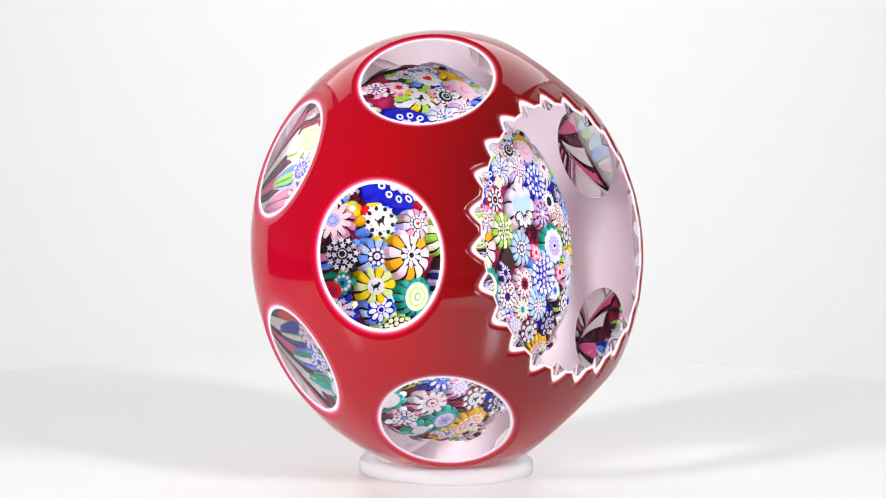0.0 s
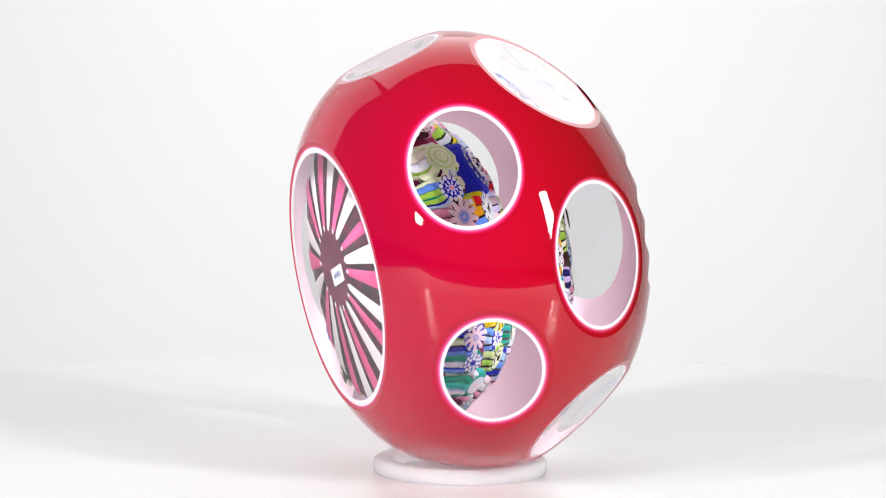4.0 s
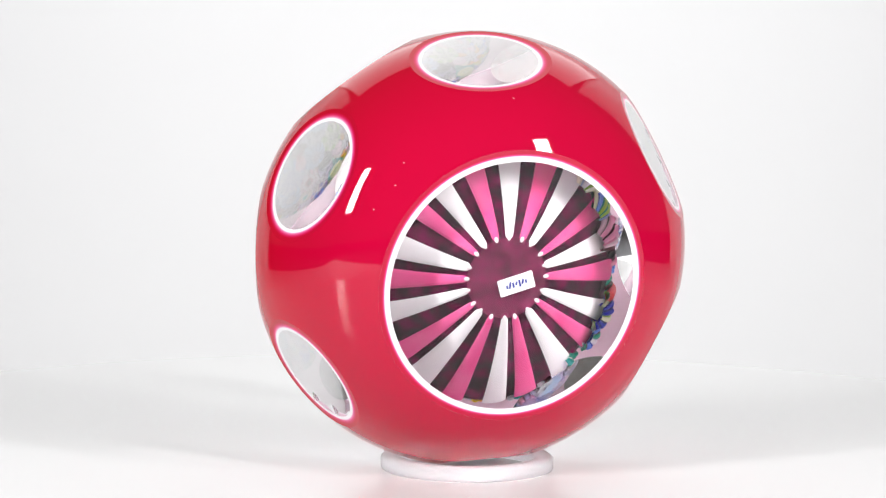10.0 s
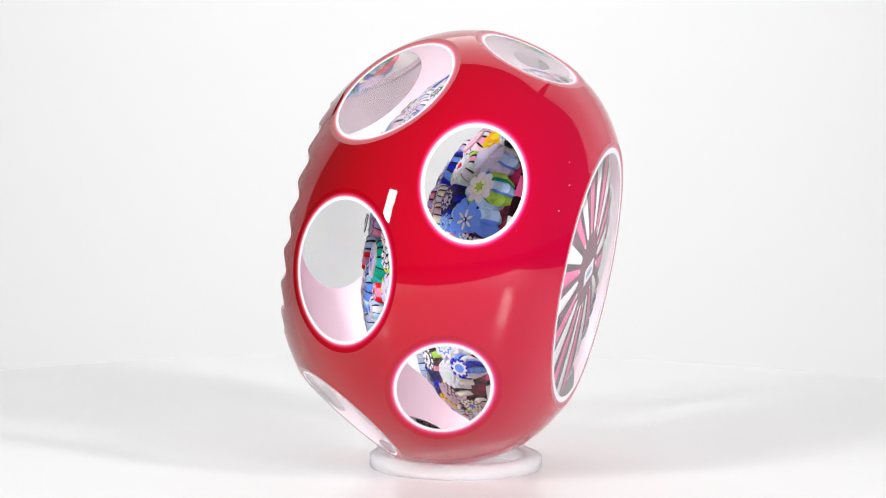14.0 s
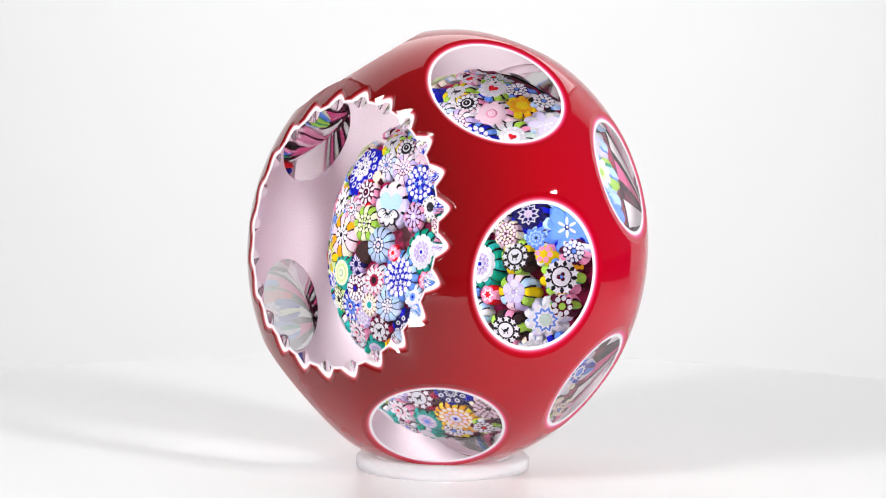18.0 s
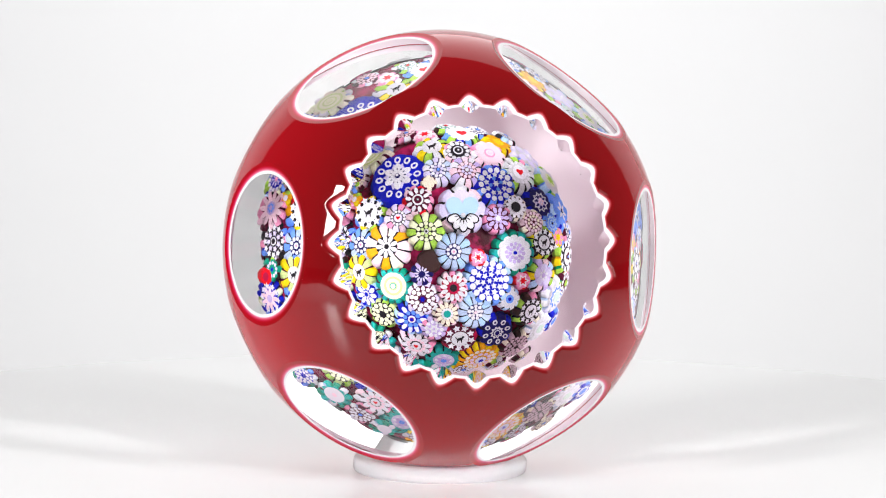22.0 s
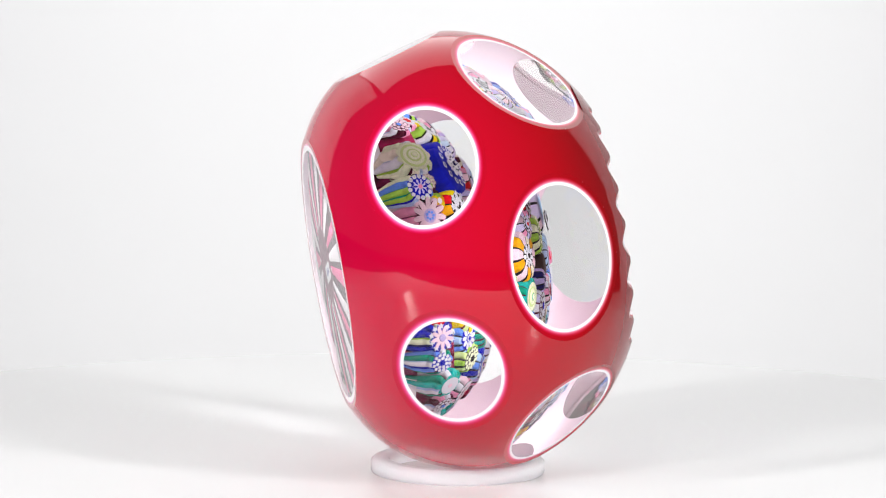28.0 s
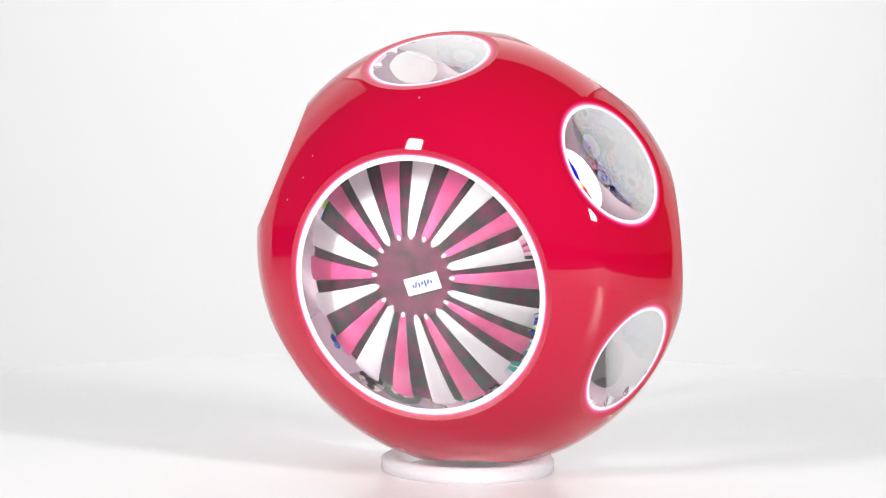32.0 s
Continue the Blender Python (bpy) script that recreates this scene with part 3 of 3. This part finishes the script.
def plant_canes():
    """The canes as they lie in the dome, from the middle outwards."""
    dots = "12o{0}@.72:.15 7o{0}@.42:.14 1o{1}@0:.20"
    beast = "1oW@0:.52 1fK@0:.36 {0}x{1}@.74:.20"
    cane(-28, 32, 11.8, "B", "12aW@.77:.16 1Xl@0:.60 6pW@.32:.20 12qN@.30:.022 1oN@0:.11 1oW@0:.07", lobes=12)
    cane(-11.5, 47, 7.0, "YgW", "1oW@0:.62 1fK@0:.42", "W")
    cane(0.5, 44, 6.2, "pPW", "12oW@.72:.17 1oK@0:.50 1tW@0:.40 1oK@0:.16 1oW@0:.08", "K")
    cane(4, 55, 6.8, "gBb", "1oW@0:.55 1hR@0:.36 8xW@.75:.2", "W")
    cane(15.5, 43, 7.3, "pPW", "1op@0:.86 9xL@.64:.10 1tP@0:.34 1tP@0:.16", "p")
    cane(-9.5, 34, 6.2, "lvW", "10oW@.50:.12 6ol@.28:.11 1ob@0:.12", "N", 11)
    cane(3.3, 33.5, 6.8, "pLW", "11oi@.52:.12 7ol@.30:.12 1oW@0:.14", "M", 12)
    cane(16, 27, 8.8, "bB", "14oW@.78:.13 9xW@.50:.17 4ob@.3:.1 1xW@0:.2", "B", 14)
    cane(-19, 20, 6.0, "PpR", "10pW@.72:.18 1oK@0:.46 1tW@0:.42 1oK@0:.16 1oW@0:.08", "M")
    cane(-42, 16, 7.4, "gbYRObY", "1oW@0:.60 1fK@0:.42 9xW@.80:.20", "K", 9)
    cane(-28, 12.4, 5.9, "mlPl", "12oW@.50:.10 1ol@0:.34 1oW@0:.28 1hR@0:.18", "K", 10)
    cane(-15.5, 6, 7.3, "gc", "10oc@.50:.12 6oj@.26:.10 1oW@0:.14 1tK@0:.08", "K", 12)
    cane(-33.5, 0, 9.4, "pOCpOiO", "9pW@.38:.13 1oW@0:.22 1tK@0:.13", "K", 11)
    cane(-46, 1.3, 6.8, "ab", "9oW@.42:.13 1oW@0:.20 1xP@0:.12", "N", 10)
    cane(-4, -2.5, 7.1, "aSa", "9oW@.38:.12 1oW@0:.18 1xP@0:.11", "N", 12)
    cane(-47.5, -11.3, 7.0, "Yj", "1oW@0:.50 1fK@0:.36", "Y", 10)
    cane(-31, -17.3, 7.5, "GT", "1oc@0:.80 1tj@0:.58 1oc@0:.46 1tj@0:.28 1oc@0:.18", "T", 14)
    cane(-44, -21.6, 6.3, "bS", "9pW@.56:.20 1oW@0:.28 1tB@0:.18 1oB@0:.06", "B", 9)
    cane(-36.5, -31, 6.4, "gj", dots.format("c", "K"), "K")
    cane(-23, -32.5, 7.6, "bBS", "11pW@.70:.17 8ob@.42:.13 1oW@0:.26 1tr@0:.15", "B", 11)
    cane(-18, -23, 6.6, "lW", "13oW@.74:.16 8oW@.45:.15 1xB@0:.25", "M")
    cane(-18, -12, 4.4, "NL", "12ql@.55:.11 1oN@0:.25", "N")
    cane(-4.5, -17.8, 6.2, "PpW", "12pW@.70:.20 1or@0:.45 1oK@0:.30", "r", 12)
    cane(-7.2, -29.6, 5.8, "CpW", "12pC@.68:.20 1oW@0:.48 1oT@0:.33", "M", 12)
    cane(5.3, -29, 7.2, "aSv", "9oW@.40:.12 5oW@.20:.08 1op@0:.10", "N", 12)
    cane(11, -15, 9.8, "bS", "15oW@.80:.12 10xW@.56:.15 6xW@.30:.14 1xW@0:.15", "B", 15)
    cane(-13, -37, 5.6, "LPL", "1xW@0:.52 10oW@.62:.08 1oL@0:.12", "L", 10)
    cane(-1, -42, 7.3, "rM", "9xW@.76:.22 1oW@0:.52 1fK@0:.38", "M")
    cane(-21, -46, 7.0, "PpW", "10pW@.66:.24 12op@.5:.1 1oW@0:.32 1hR@0:.16", "K")
    cane(-7.5, -54, 7.2, "TGT", "1ol@0:.72 8xW@.46:.12 1ob@0:.22 6oL@.3:.07", "T", 10)
    cane(16.5, -39.5, 7.6, "NB", "8aW@.72:.19 1XW@0:.46 1XN@0:.34 1tW@0:.22", "N", 10)
    cane(10.5, -54, 8.6, "OY", "15oC@.74:.12 10oi@.48:.11 1oW@0:.3 1xB@0:.18", "O", 16)
    cane(23, -3.3, 8.7, "TG", "1oW@0:.80 15ol@.64:.11 12oL@.46:.10 8oL@.28:.09 1oB@0:.11", "W", 12)
    cane(38.7, 1.3, 6.6, "DYg", beast.format(10, "W"), "K")
    cane(24.7, 16.7, 5.3, "WC", "12pW@.68:.22 1oK@0:.44", "D", 12)
    cane(15.5, 11.3, 5.8, "LP", "10pL@.66:.19 1xW@0:.42 6oL@.3:.07", "M")
    cane(33.2, 10.3, 5.3, "Cm", "14oi@.76:.13 10oC@.5:.12 5oi@.25:.12", "M")
    cane(29.6, 34, 8.0, "yePgy", "14oW@.60:.10 1oW@0:.44 1hR@0:.24", "y", 12)
    cane(38.7, 20, 7.0, "NB", "1XW@0:.72 1XN@0:.58 1ol@0:.48 8oN@.36:.07 4op@.16:.09", "N", 12)
    cane(44.6, 10.3, 4.6, "bS", "1XS@0:.8 1ob@0:.48 8oS@.3:.1 1oK@0:.12", "b")
    cane(53, 17, 9.0, "bSb", "5pb@.5:.34 6qW@.3:.09 1oN@0:.12 1oW@0:.07", "b", 8, 0.40)
    cane(22.5, 51, 6.4, "OYO", "9oO@.6:.22", "Y", 9, 0.2)
    cane(37, 44, 7.6, "lSyl", "5pl@.5:.34 6qW@.3:.08 1oW@0:.12", "y", 8, 0.34)
    cane(48.5, 32.5, 7.6, "gSgS", "8oW@.66:.22 1oc@0:.48 1xg@0:.38", "W", 8, 0.44)
    pansy_heart()
    cane(6, -5, 3.4, "PR", "1xW@0:.85 1xR@0:.5", "P", 6)
    cane(27.3, -15.6, 3.8, "PR", "1xW@0:.9 1xR@0:.55", "P", 6)
    cane(38.7, -13.6, 6.8, "YSpLg", "5ol@.5:.2 6xW@.25:.15 1oL@0:.12", "L", 10)
    cane(21, -23.6, 4.8, "WS", "1XW@0:.9 1ob@0:.42 1oB@0:.2", "W", 10)
    cane(33.2, -30.3, 7.0, "gDPDgD", "10xW@.72:.19 1oW@0:.46 1fK@0:.34", "K", 10)
    cane(48.5, -24.4, 7.6, "lWW", "1XW@0:.90 1Xb@0:.72 1XW@0:.58 1oe@0:.36", "W", 9, 0.40)
    cane(55, -5, 7.2, "gOPbgY", "9xW@.80:.20 1oW@0:.58 3oM@.15:.15 1ob@0:.10", "K", 9, 0.32)
    cane(41, -40, 7.0, "WCW", "12oW@.74:.17 1oW@0:.56 1oe@0:.38", "y", 12, 0.55)
    cane(28.5, -48.5, 7.2, "DmC", "14om@.76:.13 10om@.52:.12 6om@.28:.12", "D", 12, 0.32)
    cane(-37, -42, 6.6, "TWG", "1oW@0:.72 1op@0:.2", "T", 10, 0.32)
    cane(-14.4, -6.5, 4.6, "D", "1oD@0:.6", "D", 7)
    cane(-14, 28, 3.2, "CM", "8oC@.6:.2 1oC@0:.25", "C", 8)
    cane(-14, 55, 4.6, "pP", "1oW@0:.8 1xR@0:.56", "p", 8, 0.2)
    cane(-38, 42.5, 8.4, "CWc", "1oc@0:.90 1tj@0:.72 1oc@0:.60 1tj@0:.44 1oc@0:.34 1tj@0:.2 1oc@0:.12", "c", 10, 0.26)
    cane(-44, 31, 4.0, "mM", "12oC@.7:.14 7oC@.38:.14 1oC@0:.15", "m", 9)
    cane(-48.5, 31, 6.2, "gaKcbg", "13oW@.78:.13 1Xl@0:.60 8qB@.36:.09 1oP@0:.16", "B", 12, 0.36)
    cane(-53.5, 18.5, 7.8, "PpMpP", "11qp@.62:.20 1oL@0:.40 7ob@.20:.08", "M", 11, 0.44)
    cane(-53.5, 4.0, 7.2, "PbKlKK", "12xW@.78:.19 7xl@.46:.17 1tW@0:.24", "K", 12, 0.32)
    cane(-46.5, 22, 3.2, "OgY", "1oW@0:.4", "O", 6)
    cane(-57, -11, 3.2, "R", "1or@0:.6", "R", 7, 0.34)
    cane(-54, -20.5, 6.8, "BcB", "10xW@.78:.2 9qp@.45:.18 1oL@0:.26", "B", 12, 0.36)
    cane(-49, -32, 5.4, "WbG", dots.format("W", "B"), "B", 10, 0.32)
    cane(-54.5, -8, 4.6, "GDg", "10ol@.6:.16 1oB@0:.2", "G", 8, 0.30)
    cane(48.5, 4, 4.2, "YPW", "6oP@.6:.22 1oY@0:.3", "Y", 7)
    cane(57.5, 7, 5.2, "PWM", dots.format("W", "b"), "N", 10, 0.34)
    cane(55, -18, 5.0, "gPWM", "8oW@.66:.2 1og@0:.3", "M", 8, 0.34)
    cane(50, -37, 5.4, "BWb", "1XW@0:.8 1ob@0:.4", "B", 9, 0.34)
    cane(13, 58, 5.0, "WbM", dots.format("W", "b"), "N", 9, 0.32)
    cane(-3, 60, 5.0, "gWD", dots.format("W", "R"), "G", 9, 0.32)
    cane(-23, 57, 5.2, "PWM", dots.format("p", "b"), "M", 9, 0.32)
    cane(28, 56, 5.2, "SWK", dots.format("W", "b"), "K", 9, 0.32)
    cane(3, -60, 5.2, "OYW", dots.format("W", "b"), "M", 9, 0.32)
    cane(20, -59, 5.0, "gMW", dots.format("W", "R"), "M", 9, 0.32)
    cane(-15, -60, 5.2, "TWG", "1oW@0:.6", "T", 9, 0.32)
    cane(-27, -54, 5.6, "WPM", dots.format("W", "b"), "M", 9, 0.32)
    cane(35, -56, 5.0, "CDm", dots.format("C", "b"), "D", 9, 0.32)


def fill_shoulder():
    """Where the rim of the dome still shows a gap, plain canes of the common kinds."""
    have = [math.degrees(math.atan2(ob.location.y, ob.location.x)) for ob in cushion.children if math.hypot(ob.location.x, ob.location.y) > 0.50 * U]
    kinds = [("BWb", "1XW@0:.8 1ob@0:.4", "B"), ("PpW", "10pW@.66:.2 1oP@0:.3", "M"), ("gWc", "12oc@.72:.15 1og@0:.4", "G"), ("OYC", "8oW@.6:.2 1oO@0:.3", "D"), ("TWG", "1oW@0:.7 1oT@0:.3", "T"), ("LWl", "12ol@.7:.15 6oW@.4:.14", "N")]
    for k in range(30):
        a = 12 * k - 176
        if min(abs((a - h + 180) % 360 - 180) for h in have) > 7.5:
            have.append(a)
            side, rings, top = kinds[k % len(kinds)]
            cane(59 * math.cos(radians(a)), 59 * math.sin(radians(a)), 5.6, side, rings, top, 8, 0.34)


plant_canes()
fill_shoulder()


def base_centre():
    """The twisted middle of the star, with a little white signature plate."""
    verts, faces = [], []
    for j in range(9):
        r = HUB * (1 - j / 8) + 0.004
        for k in range(96):
            w = 2 * math.pi * k / 96
            fold = 0.004 * math.cos(20 * (w + 1.3 * j / 8)) * (0.3 + 0.7 * j / 8)
            verts.append(Vector((HUB_X + r * math.cos(w), HUB_Y + r * math.sin(w) + 0.06 * (j / 8) ** 2, -0.597 + 0.010 * (j / 8) + fold)) * U)
    for j in range(8):
        for k in range(96):
            faces.append((j * 96 + k, (j + 1) * 96 + k, (j + 1) * 96 + (k + 1) % 96, j * 96 + (k + 1) % 96))
    rose = material("rose_glass", (0.14, 0.012, 0.05), 0.25)
    cloudy(rose, (0.08, 0.006, 0.03), (0.26, 0.03, 0.10), 420.0)
    rose.node_tree.nodes["Principled BSDF"].inputs["Specular IOR Level"].default_value = 0.04
    under(link_mesh("twisted_middle", verts, faces, [rose]), funnel, "twisted rose glass where the stripes meet")
    bm = bmesh.new()
    bmesh.ops.create_cube(bm, size=1.0)
    bmesh.ops.scale(bm, vec=(0.165 * U, 0.078 * U, 0.012 * U), verts=bm.verts)
    bmesh.ops.bevel(bm, geom=bm.edges, offset=0.0025 * U, segments=2, affect="EDGES")
    plate = under(from_bmesh("signature_plate", bm, [material("plate_white", (0.85, 0.85, 0.86), 0.35)], False), funnel, "small white plate with blue marks")
    plate.matrix_basis = Matrix.Translation(Vector((-0.016, 0.010, -0.604)) * U) @ pose(0, 0, 0, 0, 0, -17)
    ink = material("blue_ink", (0.05, 0.06, 0.30), 0.5)
    for k in range(7):
        bm = bmesh.new()
        bmesh.ops.create_cube(bm, size=1.0)
        bmesh.ops.scale(bm, vec=(0.008 * U, (0.016 + 0.008 * (k % 3)) * U, 0.003 * U), verts=bm.verts)
        mark = under(from_bmesh("mark", bm, [ink], False), funnel)
        mark.matrix_basis = plate.matrix_basis @ Matrix.Translation(Vector((-0.045 + 0.015 * k, 0.004 * (k % 2), -0.0065)) * U) @ pose(0, 0, 0, 0, 0, 20 * (k % 2))
    # each stripe ends in a white bead
    for k in range(20):
        w = radians(18 * k + 90) + 0.03 * math.sin(k * 2.3)
        bm = bmesh.new()
        bmesh.ops.create_uvsphere(bm, u_segments=10, v_segments=6, radius=0.0095 * U)
        bmesh.ops.scale(bm, vec=(1.5, 1, 0.6), verts=bm.verts)
        bead = under(from_bmesh("stripe_end", bm, [WHITE]), funnel)
        bead.matrix_basis = Matrix.Translation(Vector((HUB_X + (HUB + 0.005) * math.cos(w), HUB_Y + (HUB + 0.005) * math.sin(w), -0.5955)) * U) @ pose(0, 0, 0, 0, 0, math.degrees(w))


base_centre()


def specks():
    """Pin-head bubbles that broke through the red skin."""
    chalk = material("chalk", (0.85, 0.83, 0.83), 0.6)
    for x, y in ((0.009, 0.812), (0.51, 0.545), (0.55, 0.451), (0.638, 0.343)):
        bm = bmesh.new()
        bmesh.ops.create_icosphere(bm, subdivisions=1, radius=0.0030 * U)
        ob = under(from_bmesh("speck", bm, [chalk]), paperweight, "tiny white speck in the red skin")
        ob.location = Vector((x, y, body_z(-math.sqrt(1 - x * x - y * y)))) * U


specks()


# ---------------------------------------------------------------- the ring it stands on
def stand():
    r0, r1, h = 0.0124, 0.0156, 0.0025
    line = [(0.0, r1), (0.0003, r1 + 0.0002), (h - 0.0005, r1 + 0.0002), (h, r1 - 0.0004), (h, r0 + 0.0003), (h - 0.0004, r0), (0.0, r0)]
    turns, verts, faces = 96, [], []
    for z, r in line:
        verts += [Vector((r * math.cos(2 * math.pi * k / turns), r * math.sin(2 * math.pi * k / turns), z + 0.0001)) for k in range(turns)]
    n = len(line)
    for j in range(n):
        for k in range(turns):
            faces.append((j * turns + k, j * turns + (k + 1) % turns, ((j + 1) % n) * turns + (k + 1) % turns, ((j + 1) % n) * turns + k))
    ob = link_mesh("display_ring", verts, faces, [FROST])
    ob.visible_shadow = False
    return tagged(ob, "clear acrylic ring stand under the paperweight", "stand")


ring = stand()


# ---------------------------------------------------------------- what moves
def motions():
    times = [0.5 * k for k in range(65)]
    walk(paperweight, [(t, turned(t) @ SEAT) for t in times])
    walk(table_disc, [(t, turned(t)) for t in times])
    walk(ring, [(t, turned(t) @ pose(CENTRE[0], CENTRE[1], 0)) for t in times])


motions()
